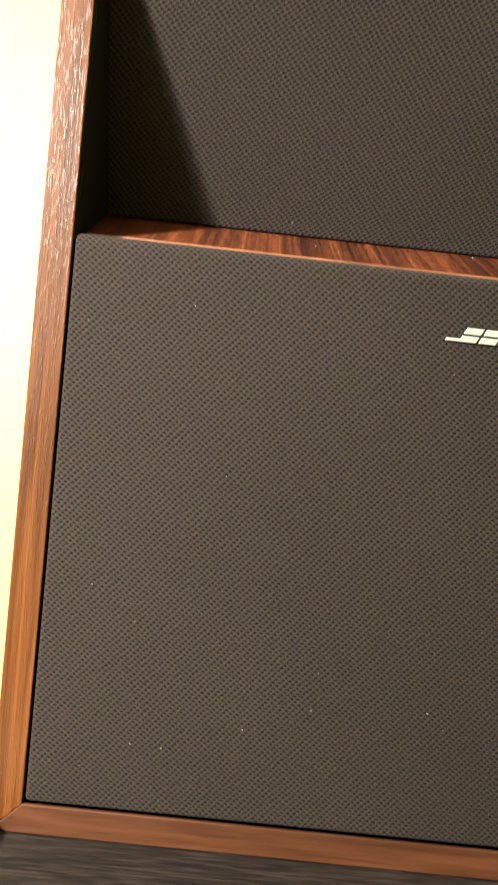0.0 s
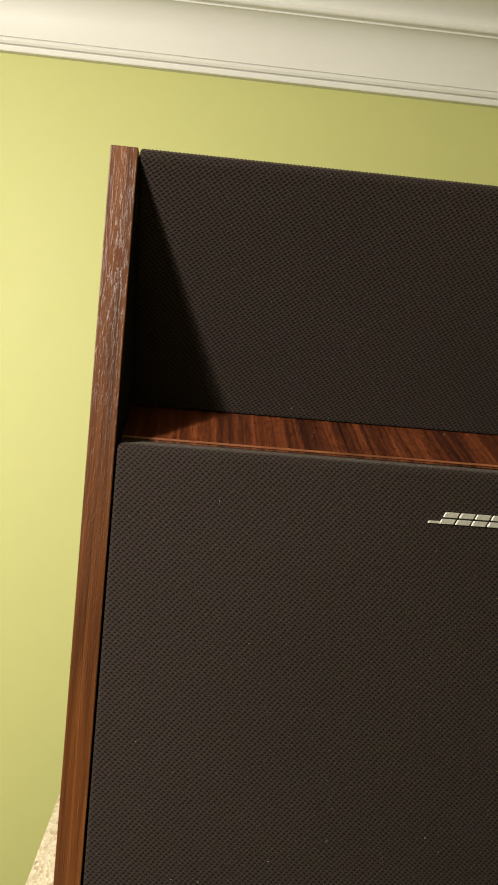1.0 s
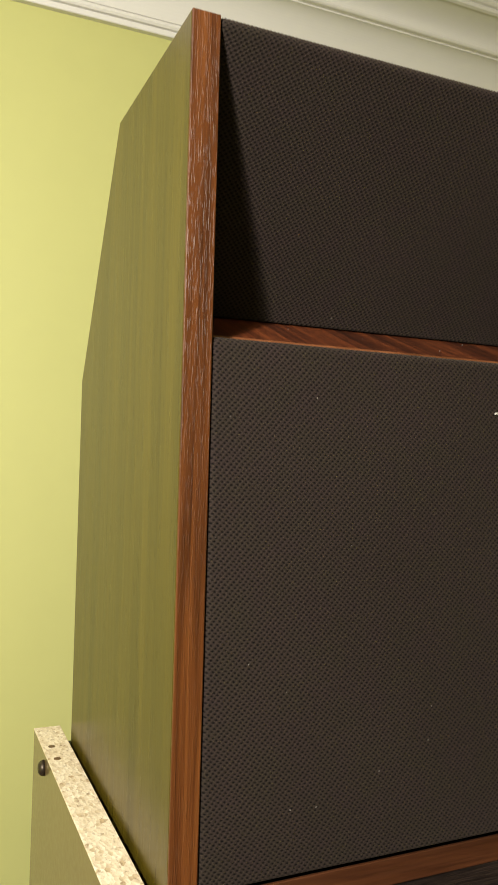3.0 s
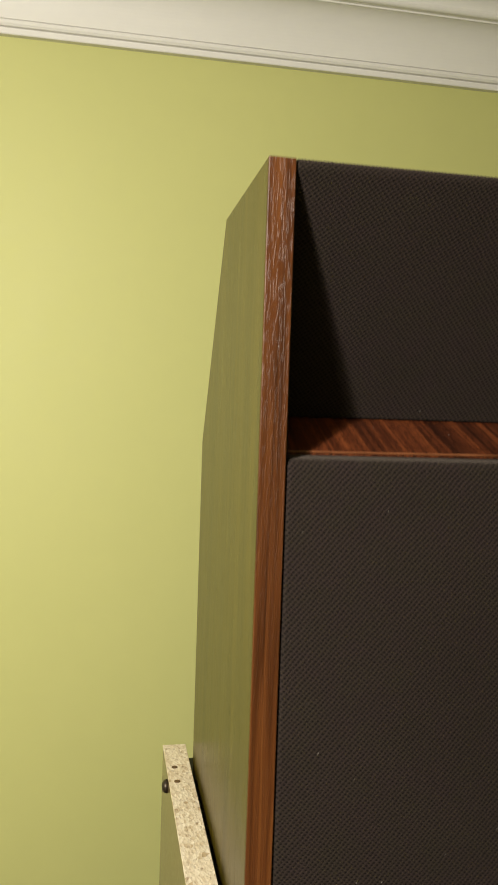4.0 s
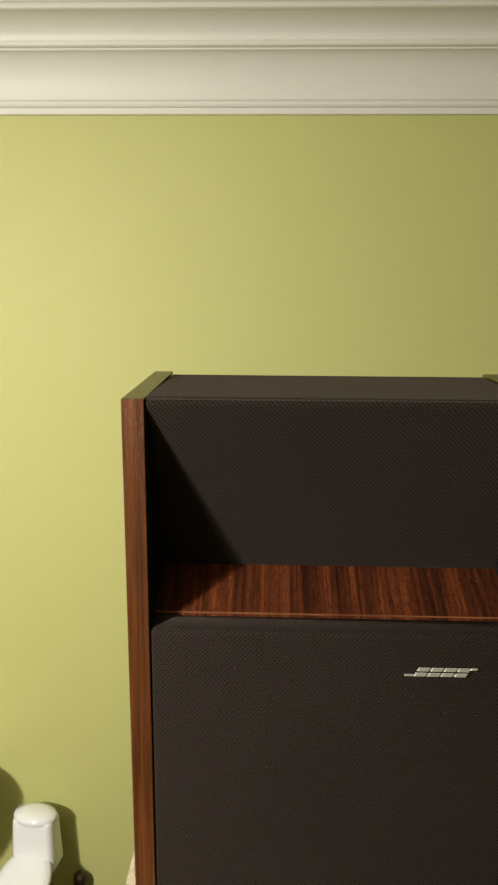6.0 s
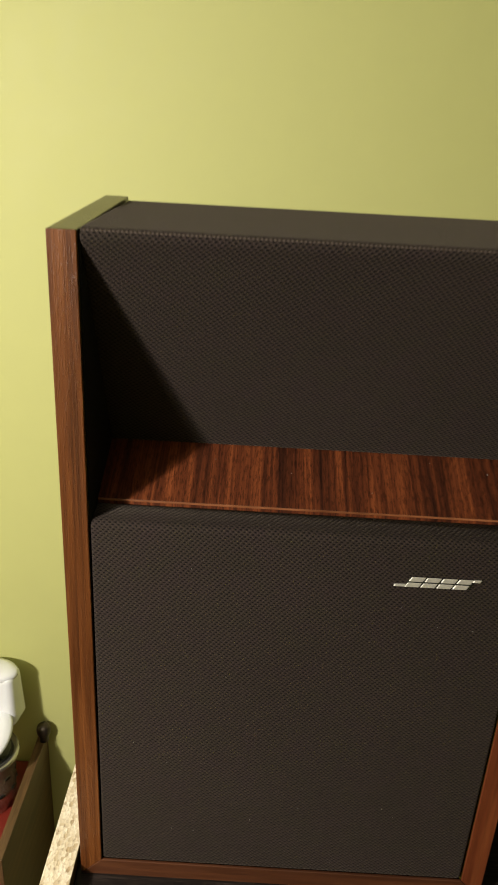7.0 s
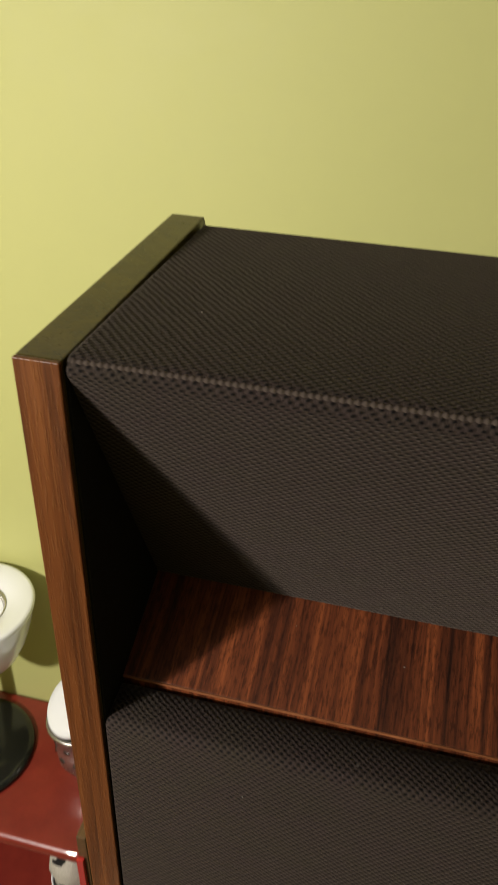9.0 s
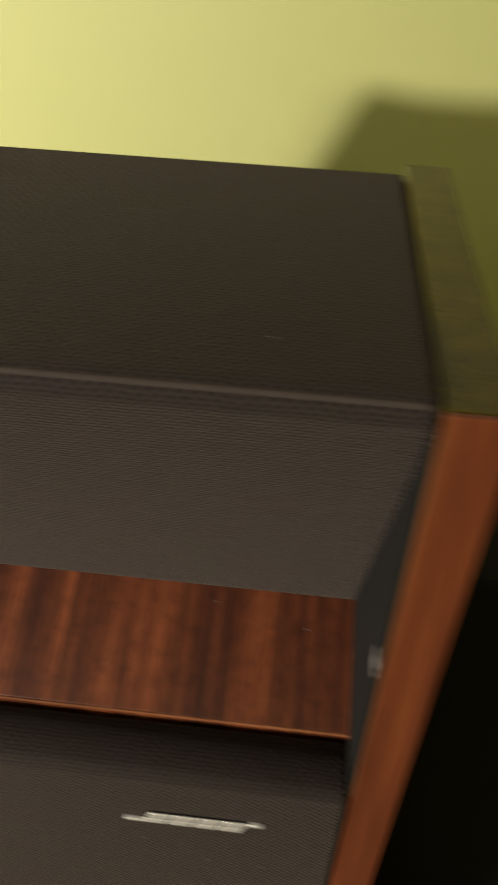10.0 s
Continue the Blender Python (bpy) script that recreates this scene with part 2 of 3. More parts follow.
def prism(points, lo, hi, axis="x", bevel=0.0, segments=2):
    """A flat outline drawn through from lo to hi: outline in (y, z) along x, or in (x, z) along y, or in (x, y) along z."""
    bm = bmesh.new()
    place = {"x": lambda p, a: (a, p[0], p[1]), "y": lambda p, a: (p[0], a, p[1]), "z": lambda p, a: (p[0], p[1], a)}[axis]
    near = [bm.verts.new(place(p, lo)) for p in points]
    far = [bm.verts.new(place(p, hi)) for p in points]
    bm.faces.new(near)
    bm.faces.new(far[::-1])
    for i in range(len(points)):
        j = (i + 1) % len(points)
        bm.faces.new((near[i], far[i], far[j], near[j]))
    bmesh.ops.recalc_face_normals(bm, faces=bm.faces)
    return soften(bm, bevel, segments) if bevel else bm


def lathe(profile, steps=40, squash=1.0, centre=(0, 0, 0)):
    """A turned form from (radius, height) pairs; radius 0 closes it."""
    bm = bmesh.new()
    rings = []
    for r, z in profile:
        if r == 0:
            rings.append([bm.verts.new((centre[0], centre[1], centre[2] + z))])
        else:
            rings.append([bm.verts.new((centre[0] + r * math.cos(2 * math.pi * k / steps), centre[1] + squash * r * math.sin(2 * math.pi * k / steps), centre[2] + z)) for k in range(steps)])
    for a, b in zip(rings, rings[1:]):
        for k in range(steps):
            j = (k + 1) % steps
            if len(a) == 1 and len(b) > 1:
                bm.faces.new((a[0], b[j], b[k]))
            elif len(b) == 1 and len(a) > 1:
                bm.faces.new((a[k], a[j], b[0]))
            elif len(a) > 1:
                bm.faces.new((a[k], a[j], b[j], b[k]))
    return bm


def cloth_sheet(outline, x0, x1, inward=1, round_=0.003):
    """A cloth-wrapped face that follows an outline in (y, z) from x0 to x1, rounded towards its ends, with a UV map in metres."""
    bm = bmesh.new()
    uv = bm.loops.layers.uv.new("UVMap")
    length, normal = [0.0], []
    for (a, b), (c, d) in zip(outline, outline[1:]):
        length.append(length[-1] + math.hypot(c - a, d - b))
    for i in range(len(outline)):
        (a, b), (c, d) = outline[max(0, i - 1)], outline[min(len(outline) - 1, i + 1)]
        k = math.hypot(c - a, d - b)
        normal.append((inward * (d - b) / k, -inward * (c - a) / k))
    steps = [0.0, 0.0004, 0.0010, 0.0018, 0.0030]
    stations = [(x0 + s, s) for s in steps] + [(x1 - s, s) for s in steps[::-1]]
    rings = []
    for x, s in stations:
        sink = round_ - math.sqrt(max(0.0, round_ ** 2 - (round_ - s) ** 2))
        rings.append([bm.verts.new((x, y + n[0] * sink, z + n[1] * sink)) for (y, z), n in zip(outline, normal)])
    for (xa, _), (xb, _), ra, rb in zip(stations, stations[1:], rings, rings[1:]):
        for i in range(len(outline) - 1):
            f = bm.faces.new((ra[i], rb[i], rb[i + 1], ra[i + 1]))
            for loop, co in zip(f.loops, ((xa, length[i]), (xb, length[i]), (xb, length[i + 1]), (xa, length[i + 1]))):
                loop[uv].uv = co
    for side in (rings[0][::-1], rings[-1]):
        bm.faces.new([bm.verts.new(v.co) for v in side])
    return bm


def held(outline, gap=0.0015):
    """Adds points just inside both ends of each long straight run, so that shading stays flat there."""
    out = [outline[0]]
    for p, q in zip(outline, outline[1:]):
        d = math.hypot(q[0] - p[0], q[1] - p[1])
        if d > 0.02:
            k = gap / d
            out += [(p[0] + (q[0] - p[0]) * k, p[1] + (q[1] - p[1]) * k), (q[0] - (q[0] - p[0]) * k, q[1] - (q[1] - p[1]) * k)]
        out.append(q)
    return out


def arc(cy, cz, r, a0, a1, n=6):
    return [(cy + r * math.cos(radians(a0 + (a1 - a0) * k / n)), cz + r * math.sin(radians(a0 + (a1 - a0) * k / n))) for k in range(n + 1)]


def thing(name, at, label, category, group=""):
    ob = new(name)
    ob.location = at
    ob.empty_display_size = 0.05
    return tagged(ob, label, category, group)


def setting(name, bm, mat, label="", smooth=False):
    return tagged(finish(bm, name, mat, None, label, smooth), kind="structure")


# ---- the room ----
WALL_Y, CEIL = 0.656, BASE + 1.10
setting("wall_north", block(-1.7, 1.7, WALL_Y, WALL_Y + 0.12, 0, CEIL), GREEN, "lime green painted plaster wall")
setting("wall_south", block(-1.7, 1.7, -2.42, -2.3, 0, CEIL), GREEN)
setting("wall_west", block(-1.82, -1.7, -2.42, WALL_Y + 0.12, 0, CEIL), GREEN)
setting("wall_east", block(1.7, 1.82, -2.42, WALL_Y + 0.12, 0, CEIL), GREEN)
setting("floor", block(-1.82, 1.82, -2.42, WALL_Y + 0.12, -0.1, 0), FLOOR)
setting("ceiling", block(-1.82, 1.82, -2.42, WALL_Y + 0.12, CEIL, CEIL + 0.1), WHITE)


def cornice_outline():
    """Moulded plaster cornice in (distance from the wall, height from its foot)."""
    o = [(0, 0), (0.0085, 0.0), (0.0095, 0.0012), (0.0095, 0.0072), (0.0070, 0.0080), (0.0070, 0.0096), (0.0120, 0.0104), (0.0140, 0.0135), (0.0135, 0.0178), (0.0110, 0.0186), (0.0095, 0.0200)]
    o += [(0.0125 + 0.0355 * (1 - math.cos(radians(a))), 0.0205 + 0.0625 * math.sin(radians(a))) for a in range(0, 91, 5)]
    o += [(0.0480, 0.0855)] + [(0.0545 + 0.0042 * math.sin(radians(a)), 0.0897 - 0.0042 * math.cos(radians(a))) for a in range(-30, 181, 15)]
    o += [(0.054 + 0.046 * (1 - math.cos(radians(a))), 0.0955 + 0.0275 * math.sin(radians(a))) for a in range(0, 91, 6)]
    o += [(0.1010, 0.1215), (0.1060, 0.1230), (0.1080, 0.1265), (0.1060, 0.1290), (0.1110, 0.1300), (0.1150, 0.1340), (0.1130, 0.1375), (0.120, 0.139), (0.132, 0.145), (0.140, 0.1692), (0, 0.1692)]
    return o


foot = BASE + 0.9311
setting("trim", prism([(WALL_Y - d, foot + h) for d, h in cornice_outline()], -1.7, 1.7), WHITE, "white moulded plaster cornice")

# ---- the tall cabinet under the loudspeaker ----
cabinet = thing("cabinet", (0, 0, 0), "tall black-brown wooden cabinet with raw chipboard edges", "cabinet")
part("top", block(-0.0045, 0.80, -0.14, 0.354, BASE - 0.022, BASE - 0.0005, 0.001), DARK_OAK, cabinet, "black-brown wood-grain top")
left_board = part("side_panel", block(-0.031, -0.0050, -0.14, 0.3546, 0.06, BASE + 0.0142, 0.0005), LAMINATE, cabinet, "laminated board with a raw edge")
part("raw_edge", block(-0.0312, -0.0048, -0.14, 0.3549, BASE + 0.0142, BASE + 0.0159, 0.0004), CHIP, left_board, "raw pale chipboard edge")
part("side_panel", block(0.80, 0.818, -0.14, 0.3546, 0.06, BASE + 0.0142, 0.0005), LAMINATE, cabinet)
part("back", block(-0.0045, 0.80, 0.348, 0.354, 0.08, BASE - 0.023), DARK_OAK, cabinet)
part("door", block(-0.004, 0.394, -0.139, -0.121, 0.08, BASE - 0.024, 0.001), DARK_OAK, cabinet)
part("door", block(0.397, 0.799, -0.139, -0.121, 0.08, BASE - 0.024, 0.001), DARK_OAK, cabinet)
part("plinth", block(-0.031, 0.818, -0.10, 0.35, 0.0, 0.06), DARK_OAK, cabinet)

# ---- the loudspeaker ----
W, T, H = 0.370, 0.0194, 0.5848
D_TOP, D_LOW, KINK = 0.1895, 0.3199, 0.3722
SHELF_Z, SHELF_F, SHELF_B, SHELF_LIP = 0.4046, 0.0268, 0.0858, 0.3813
speaker = thing("loudspeaker", (0, 0, BASE), "walnut-veneered loudspeaker with dark cloth grilles and an open shelf", "loudspeaker")
outline = [(0.0026, 0.0), (D_LOW, 0.0), (D_LOW, KINK), (D_TOP, H), (0.0026, H)]
for x0, x1 in ((0, T), (W - T, W)):
    panel = part("side_panel", prism(outline, x0, x1, "x", 0.0006), WALNUT_SIDE_WALL_TINT, speaker, "walnut veneer side panel with the green wall reflection in its colour")
    corner = [(0, 0), (T, T - 0.0002), (T, H), (0, H)] if x0 == 0 else [(W, 0), (W, H), (W - T, H), (W - T, T - 0.0002)]
    part("edging", prism(corner, 0.0, 0.0025, "y", 0.0006), WALNUT_EDGE if x0 == 0 else WALNUT_EDGE_PLAIN, panel, "worn solid walnut front edging" if x0 == 0 else "smooth walnut front edging")
    inside = (T + 0.0001, T + 0.0016) if x0 == 0 else (W - T - 0.0016, W - T - 0.0001)
    part("lining", prism([(0.0035, 0.372), (SHELF_F, SHELF_LIP - 0.004), (SHELF_B, SHELF_Z - 0.004), (SHELF_B + 0.004, SHELF_Z + 0.004), (0.0050, H - 0.004), (0.0035, H - 0.006)], *inside, "x"), BLACK_PAINT, panel, "black inner lining")
mark = part("tape_mark", block(W - T - 0.0020, W - T - 0.0016, 0.0045, 0.0125, 0.4655, 0.4690), LINT, speaker, "small pale tape mark on the inner cheek")
part("tape_mark", block(W - T - 0.0020, W - T - 0.0016, 0.0045, 0.0125, 0.4600, 0.4630), LINT, speaker)
bottom = part("bottom_panel", block(T, W - T, 0.0026, D_LOW - 0.002, 0.0, T - 0.004, 0.0005), BLACK_PAINT, speaker)
part("edging", prism([(0.0003, 0), (W - 0.0003, 0), (W - T - 0.0001, T - 0.0004), (T + 0.0001, T - 0.0004)], 0.0, 0.0025, "y", 0.0006), WALNUT_EDGE_X, bottom, "mitred walnut front edging")
part("back_panel", prism([(D_LOW - 0.014, T), (D_LOW - 0.002, T), (D_LOW - 0.002, KINK - 0.002), (D_TOP - 0.002, H - 0.008), (D_TOP - 0.014, H - 0.010), (D_LOW - 0.014, KINK - 0.008)], T, W - T, "x"), BLACK_PAINT, speaker)
slope = (SHELF_Z - SHELF_LIP) / (SHELF_B - SHELF_F)
board = [(SHELF_F + 0.0010, SHELF_LIP - 0.009), (SHELF_B + 0.014, SHELF_Z - 0.009 + 0.014 * slope), (SHELF_B + 0.014, SHELF_Z + 0.014 * slope), (SHELF_F + 0.0010, SHELF_LIP + 0.0010 * slope)]
shelf = part("shelf", prism(board, T + 0.0018, W - T - 0.0018, "x", 0.0004), ROSEWOOD, speaker, "striped dark red rosewood shelf sloping to the front")
part("edging", block(T + 0.0018, W - T - 0.0018, SHELF_F, SHELF_F + 0.0010, SHELF_LIP - 0.0012, SHELF_LIP + 0.0004, 0.0003), LIP, shelf, "thin bright veneer edge")
# lower grille: flat cloth front with a rounded, sloping top
G_IN, G_F, G_TOP = 0.0014, 0.0000, 0.3738
low = [(0.026, 0.0212)] + arc(G_F + 0.003, 0.0240, 0.003, 270, 180, 4) + arc(G_F + 0.006, G_TOP - 0.003, 0.006, 180, 100, 6) + [(SHELF_F - 0.0022, SHELF_LIP - 0.0026), (SHELF_F - 0.0008, SHELF_LIP - 0.0060)]
part("lower_grille", cloth_sheet(held(low), T + G_IN, W - T - G_IN), CLOTH_FRONT, speaker, "dark brown-grey woven cloth grille", True)
part("grille_backing", block(T + 0.0003, W - T - 0.0003, 0.0268, 0.034, T + 0.0005, SHELF_LIP - 0.010), BLACK_PAINT, speaker)
# upper grille: cloth top, rounded front edge, and a face that leans back down to the shelf
up = [(D_TOP - 0.013, H - 0.012), (D_TOP - 0.0035, H - 0.0045), (D_TOP - 0.0045, H - 0.0032), (D_TOP - 0.0085, H - 0.0022), (0.010, H + 0.0016)]
up += arc(0.0075, H - 0.0044, 0.006, 90, 207, 8) + [(SHELF_B, SHELF_Z + 0.0012), (SHELF_B + 0.010, SHELF_Z + 0.004)]
part("upper_grille", cloth_sheet(held(up), T + 0.0010, W - T - 0.0010, -1, 0.0022), CLOTH_FRONT, speaker, "dark brown-grey woven cloth grille", True)



def highlight_cord(x0, x1, y, z, r=0.0016, turns=118):
    """A thin twisted cord, added along the cloth's bend to carry its highlight."""
    bm = bmesh.new()
    rings, n, sides = [], 720, 6
    for i in range(n + 1):
        x = x0 + (x1 - x0) * i / n
        swell = r * (0.85 + 0.14 * math.sin(2 * math.pi * turns * i / n))
        rings.append([bm.verts.new((x, y + swell * math.cos(2 * math.pi * k / sides), z + swell * math.sin(2 * math.pi * k / sides))) for k in range(sides)])
    for a, c in zip(rings, rings[1:]):
        for k in range(sides):
            j = (k + 1) % sides
            bm.faces.new((a[k], a[j], c[j], c[k]))
    return bm


part("fold_highlight", highlight_cord(T + 0.0035, W - T - 0.0035, 0.0043, H - 0.0006), FOLD_HIGHLIGHT, speaker, "painted highlight of the cloth bend along the top edge", True)


def badge(parent):
    """Slanted pale bars between two thin tails on a dark plate."""
    lean, z0, hgt = 0.0045, 0.3365, 0.0088

    def slanted(x0, x1, za, zb, y0, y1, bevel=0.0003):
        k0, k1 = lean * (za - z0) / hgt, lean * (zb - z0) / hgt
        return prism([(x0 + k0, za), (x1 + k0, za), (x1 + k1, zb), (x0 + k1, zb)], y0, y1, "y", bevel, 1)

    plate = part("badge", slanted(0.2565, 0.3050, z0 - 0.0006, z0 + hgt - 0.0004, G_F - 0.0010, G_F + 0.0002), BLACK_GLOSS, parent, "pale silver metal badge of slanted bars")
    part("tail", slanted(0.2484, 0.2568, z0, z0 + 0.0019, G_F - 0.0018, G_F), BADGE, plate)
    for k in range(4):
        x = 0.2568 + 0.0119 * k
        for za, zb in ((z0, z0 + 0.0038), (z0 + 0.0049, z0 + hgt)):
            part("bar", slanted(x, x + 0.0104, za, zb, G_F - 0.0018, G_F - 0.0009), BADGE, plate)
    part("tail", slanted(0.3033, 0.3090, z0 + hgt - 0.0021, z0 + hgt, G_F - 0.0018, G_F), BADGE, plate)


badge(speaker)

# ---- the low red shelf unit beside the wall, and what stands on it ----
TOP = BASE - 0.562
unit = thing("shelf_unit", (0, 0, 0), "low red-lacquered shelf unit with brown side boards against the wall", "shelf unit")
part("top", block(-1.05, -0.252, 0.378, 0.654, TOP - 0.026, TOP, 0.010, 4), RED, unit, "glossy mottled red lacquered top")
part("side_panel", block(-0.251, -0.235, 0.374, 0.654, 0, TOP + 0.072, 0.001), BROWN_BOARD, unit, "plain brown side board")
part("front_strip", block(-0.2525, -0.2405, 0.366, 0.3737, 0, TOP + 0.016, 0.001), RED_STRIPE, unit, "bright red front edge strip")
part("inner_side", block(-0.262, -0.2515, 0.383, 0.64, 0.02, TOP - 0.027, 0.0008), RED, unit)
part("side_panel", block(-1.068, -1.051, 0.374, 0.654, 0, TOP + 0.072, 0.001), BROWN_BOARD, unit)
part("shelf", block(-1.05, -0.263, 0.388, 0.645, TOP - 0.275, TOP - 0.257, 0.003), RED, unit)
part("back", block(-1.05, -0.263, 0.646, 0.654, 0.02, TOP - 0.027), RED, unit)
part("bottom", block(-1.05, -0.263, 0.388, 0.645, 0.0, 0.02, 0.003), RED, unit)
knob = part("knob", lathe([(0, 0.040), (0.008, 0.039), (0.0125, 0.034), (0.0135, 0.026), (0.0125, 0.018), (0.009, 0.010), (0.009, 0.0), (0, 0.0)], 24, centre=(-0.2365, 0.636, TOP + 0.072)), DARK_METAL, unit, "small dark metal knob", True)

# screw on the cabinet's board and two holes in its raw edge
fixing = thing("screw", (-0.0310, 0.287, BASE + 0.001), "dark rusty screw head on the laminated board", "screw")
s = part("head", lathe([(0, 0.006), (0.004, 0.0055), (0.0066, 0.0034), (0.0074, 0.0), (0, 0)], 20), DARK_METAL, fixing, "", True)
s.rotation_euler = (0, radians(-90), 0)
for y in (0.2663, 0.2982):
    hole = part("dowel_hole", lathe([(0, 0.0), (0.0028, 0.0), (0.0032, 0.0003), (0.0034, 0.0), (0, -0.0002)], 14, centre=(-0.0225, y, BASE + 0.0160)), BROWN_BOARD, left_board, "dark dowel hole")


def ornament(at):
    """White porcelain tank and lid on a brushed steel cup."""
    e = thing("novelty_ornament", at, "white porcelain toilet-shaped ornament on a brushed steel cup", "ornament")
    part("cup", lathe([(0, 0), (0.034, 0), (0.036, 0.004), (0.038, 0.022), (0.047, 0.030), (0.049, 0.070), (0.050, 0.112), (0.056, 0.120), (0.059, 0.128), (0.057, 0.132), (0.048, 0.127), (0.0, 0.120)], 48), STEEL, e, "brushed steel cup", True)
    for k in range(10):
        for row, z in enumerate((0.055, 0.088)):
            a = 2 * math.pi * (k + 0.5 * row) / 10
            slot = part("slot", lathe([(0, -0.001), (0.007, -0.001), (0.007, 0.001), (0, 0.001)], 12, 0.35), BLACK_GLOSS, e)
            slot.matrix_basis = pose(0.0490 * math.cos(a), 0.0490 * math.sin(a), z, 0, 90, math.degrees(a)) @ pose(0, 0, 0, 0, 0, 90)
    part("gasket", lathe([(0, 0.129), (0.043, 0.129), (0.046, 0.135), (0.043, 0.142), (0, 0.142)], 40), BLACK_GLOSS, e, "black ring", True)
    lid = part("lid", lathe([(0, -0.010), (0.036, -0.010), (0.046, -0.006), (0.049, 0.0), (0.046, 0.006), (0.034, 0.009), (0, 0.0105)], 48, 1.22), PORCELAIN, e, "white porcelain lid", True)
    lid.matrix_basis = pose(0, -0.002, 0.170, 24, 0, 0) @ Matrix.Diagonal((1.04, 1.04, 1.0, 1))
    tank = bmesh.new()
    bmesh.ops.create_cube(tank, size=1.0)
    for v in tank.verts:
        top = v.co.z > 0
        v.co = (v.co.x * (0.078 if top else 0.086), 0.060 + v.co.y * (0.046 if top else 0.056), 0.266 if top else 0.158)
    soften(tank, 0.012, 6)
    part("tank", tank, PORCELAIN, e, "white porcelain tank", True)
    cover = [(0, 0.256), (0.036, 0.256), (0.041, 0.258), (0.042, 0.264), (0.039, 0.269), (0.024, 0.2735), (0, 0.2745)]
    part("cover", lathe(cover, 40, 0.68, (0, 0.060, 0)), PORCELAIN, e, "domed white porcelain cover", True)
    return e


ornament((-0.315, 0.546, TOP)).rotation_euler = (0, 0, radians(-9))


def pedestal_bowl(at):
    e = thing("pedestal_bowl", at, "white porcelain bowl whose dark metal foot stands on a plate", "bowl")
    part("foot", lathe([(0, 0.0144), (0.020, 0.0144), (0.0205, 0.018), (0.018, 0.021), (0.015, 0.024), (0.015, 0.200), (0.018, 0.222), (0, 0.238)], 40, centre=(-0.058, 0.050, 0)), DARK_METAL, e, "dark metal foot", True)
    basin = [(0, 0.1775), (0.022, 0.178), (0.044, 0.190), (0.064, 0.216), (0.080, 0.250), (0.092, 0.290), (0.099, 0.318), (0.101, 0.325), (0.099, 0.329), (0.094, 0.330), (0.055, 0.319), (0.052, 0.315), (0.049, 0.307), (0.030, 0.301), (0, 0.300)]
    part("basin", lathe([(r, z + 0.034) for r, z in basin], 64), PORCELAIN, e, "white porcelain basin", True)
    part("ring", lathe([(r, z + 0.034) for r, z in ((0.0485, 0.3065), (0.0525, 0.3165), (0.0540, 0.3195), (0.0522, 0.3192), (0.0475, 0.3085))], 64), STEEL, e, "thin grey inner ring", True)
    return e


pedestal_bowl((-0.482, 0.544, TOP))


def round_plate(at):
    e = thing("plate", at, "round glossy black plate with a pale green ring", "plate")
    part("rim", lathe([(0.042, 0.0), (0.108, 0.0), (0.114, 0.004), (0.112, 0.010), (0.100, 0.0140), (0.042, 0.0140)], 56), BLACK_GLOSS, e, "glossy black rim", True)
    part("centre", lathe([(0.0355, 0.0), (0.0412, 0.0), (0.0435, 0.0142), (0.0420, 0.0168), (0.0378, 0.0174), (0.0355, 0.0135)], 48), GREEN_GLASS, e, "pale green inner ring", True)
    return e


round_plate((-0.528, 0.514, TOP + 0.0002))


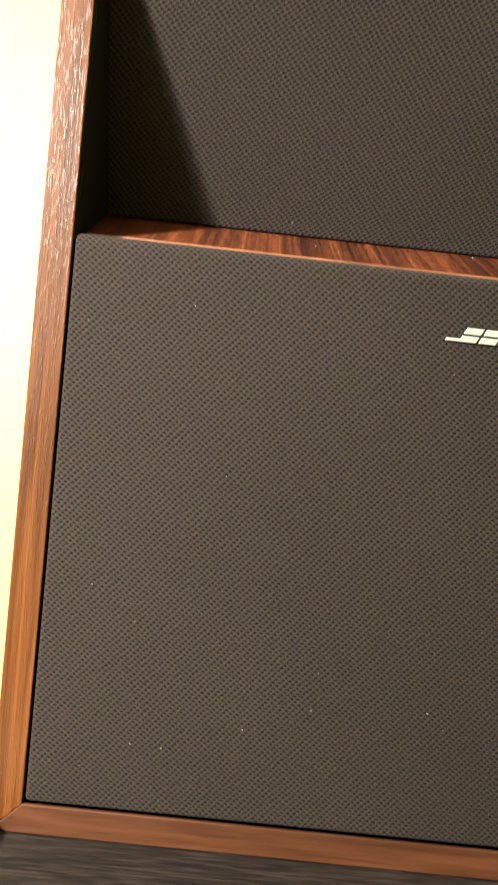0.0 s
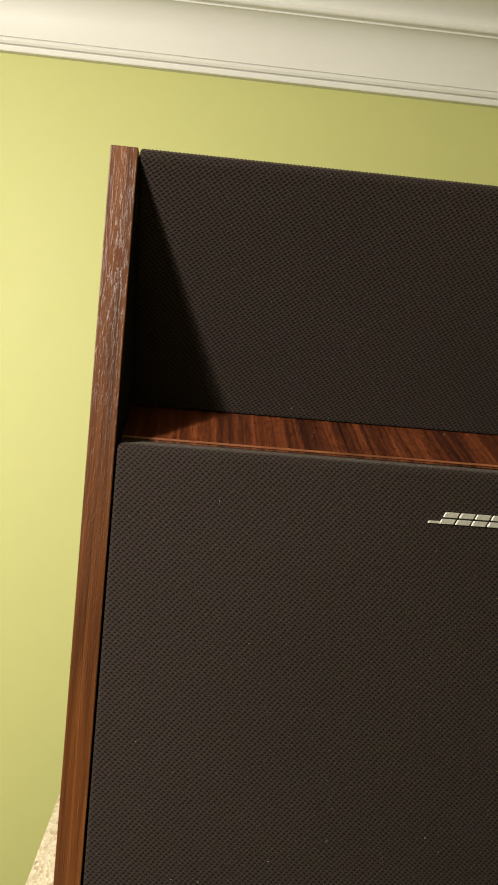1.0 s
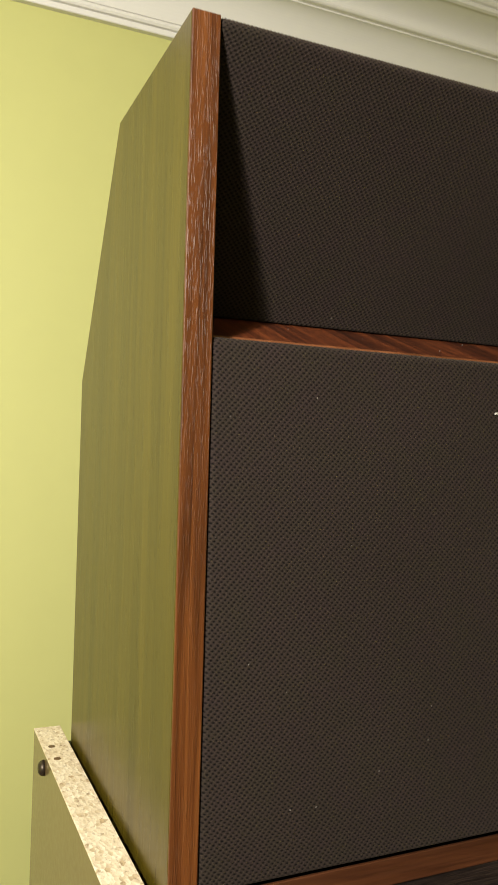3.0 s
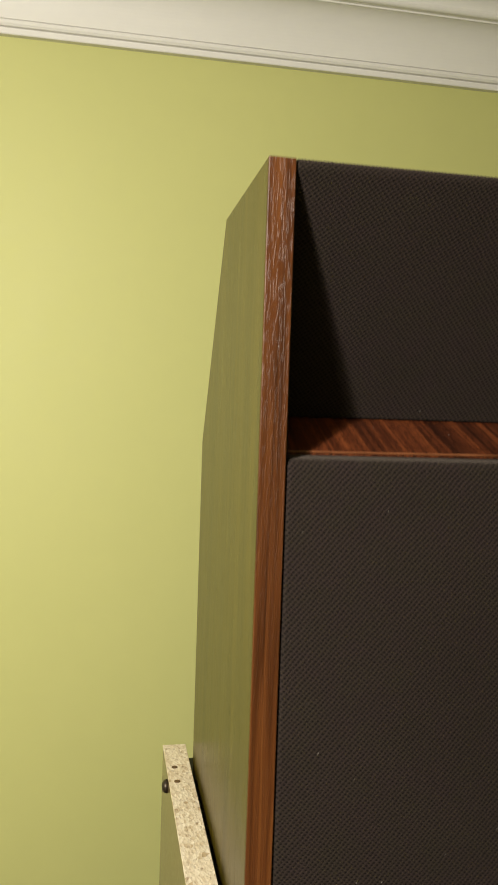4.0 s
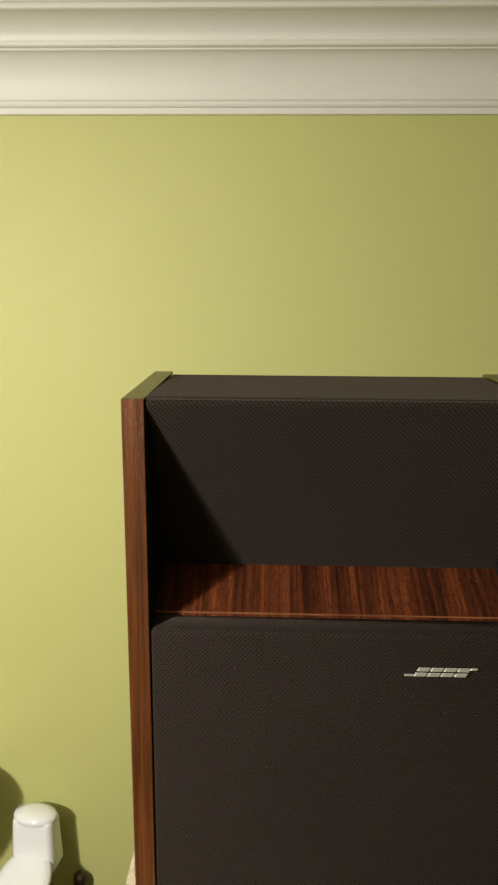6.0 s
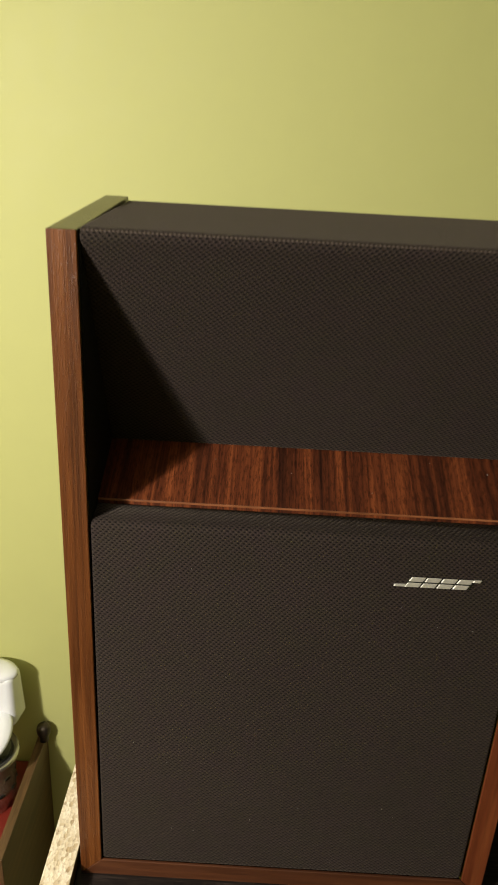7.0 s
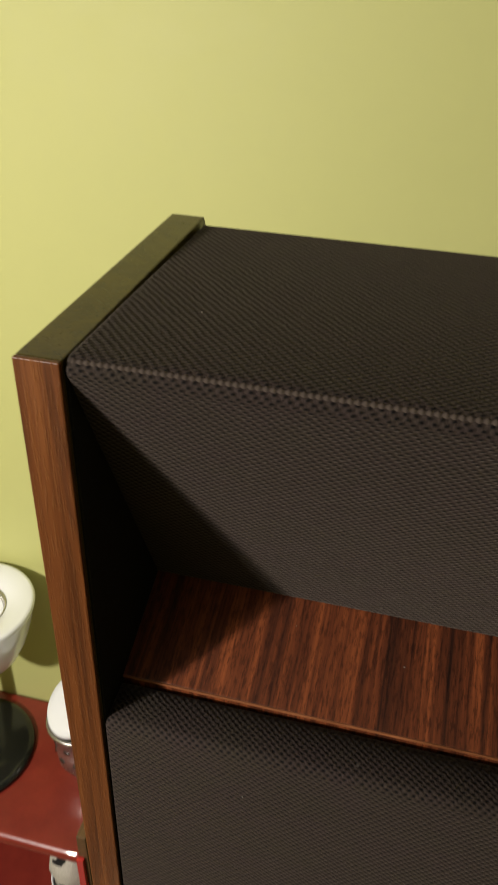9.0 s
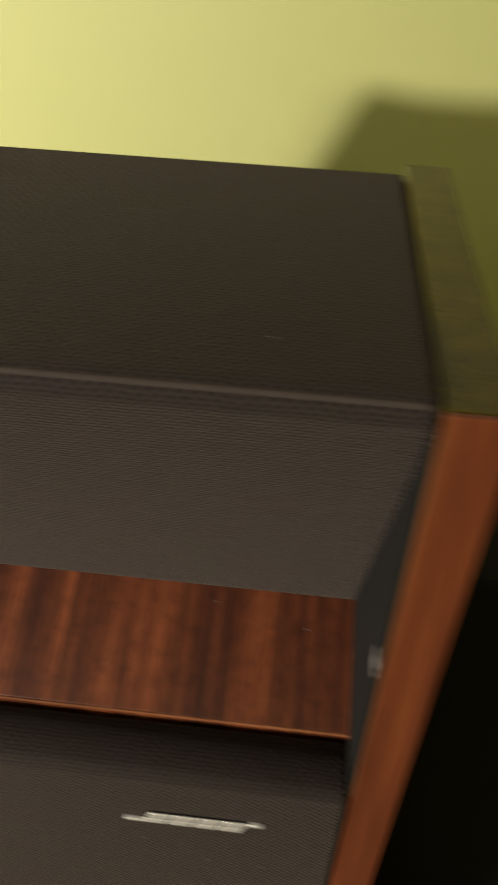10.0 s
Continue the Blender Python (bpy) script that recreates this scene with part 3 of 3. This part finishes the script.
def striped_mug(at):
    e = thing("striped_mug", at, "white mug with red stripes holding a small plush toy", "mug")
    body = [(0, 0), (0.034, 0), (0.038, 0.004), (0.041, 0.03), (0.042, 0.085), (0.0425, 0.088), (0.040, 0.088), (0.039, 0.03), (0, 0.008)]
    part("cup", lathe(body, 44), PORCELAIN, e, "white glazed cup", True)
    for z in (0.018, 0.038, 0.058, 0.078):
        part("stripe", lathe([(0.0405, z - 0.005), (0.0428, z - 0.005), (0.0430, z + 0.005), (0.0405, z + 0.005)], 44), RED_STRIPE, e, "red stripe", True)
    return e


striped_mug((-0.302, 0.430, TOP - 0.2565))
toy = lathe([(0, 0.002), (0.02, 0.004), (0.034, 0.03), (0.036, 0.10), (0.040, 0.125), (0.038, 0.150), (0.027, 0.172), (0.012, 0.182), (0, 0.183)], 40, centre=(-0.302, 0.430, TOP - 0.2500))
for v in toy.verts:
    v.co += Vector(noise.noise_vector(v.co * 60)) * 0.004
plush = finish(toy, "plush_toy", PLUSH, None, "", True)
tagged(plush, "small white plush toy sitting in a striped mug", "toy")

# assumed box, added to keep the shaded area right of the loudspeaker black
dark_filler_box = thing("dark_filler_box", (0.379, 0.10, BASE), "plain matt black box added to fill the dark area beside the loudspeaker", "box")
part("body", block(0, 0.15, 0, 0.22, 0.004, 0.41, 0.004), BLACK_PAINT, dark_filler_box, "matt black body")
for x in (0.03, 0.12):
    for y in (0.03, 0.19):
        part("foot", lathe([(0, 0), (0.012, 0), (0.012, 0.004), (0, 0.004)], 16, centre=(x, y, 0)), BLACK_GLOSS, dark_filler_box)

# a little lint on the cloth and the shelf
rng = random.Random(4)
lint = bmesh.new()
spots = [(rng.uniform(0.03, 0.34), G_F - 0.0003, rng.uniform(0.03, 0.365)) for _ in range(12)]
spots += [(x, y, SHELF_LIP + (y - SHELF_F) * slope + 0.0003) for x, y in ((0.169, 0.061), (0.3263, 0.0703), (0.232, 0.046), (0.281, 0.079), (0.108, 0.071))]
spots += [(rng.uniform(0.03, 0.34), y, H - (y - 0.01) * 0.0273 + 0.0018) for y in (0.03, 0.06, 0.09, 0.12, 0.15, 0.165)]
for x, y, z in spots:
    made = bmesh.ops.create_icosphere(lint, subdivisions=1, radius=rng.uniform(0.00022, 0.00042))["verts"]
    bmesh.ops.transform(lint, matrix=pose(x, y, BASE + z, rng.uniform(0, 180), rng.uniform(0, 180), 0) @ Matrix.Diagonal((rng.uniform(1, 2.6), 1, 1, 1)), verts=made)
tagged(finish(lint, "lint", LINT, None), "pale specks of lint on the cloth and shelf", "lint", kind="stuff")
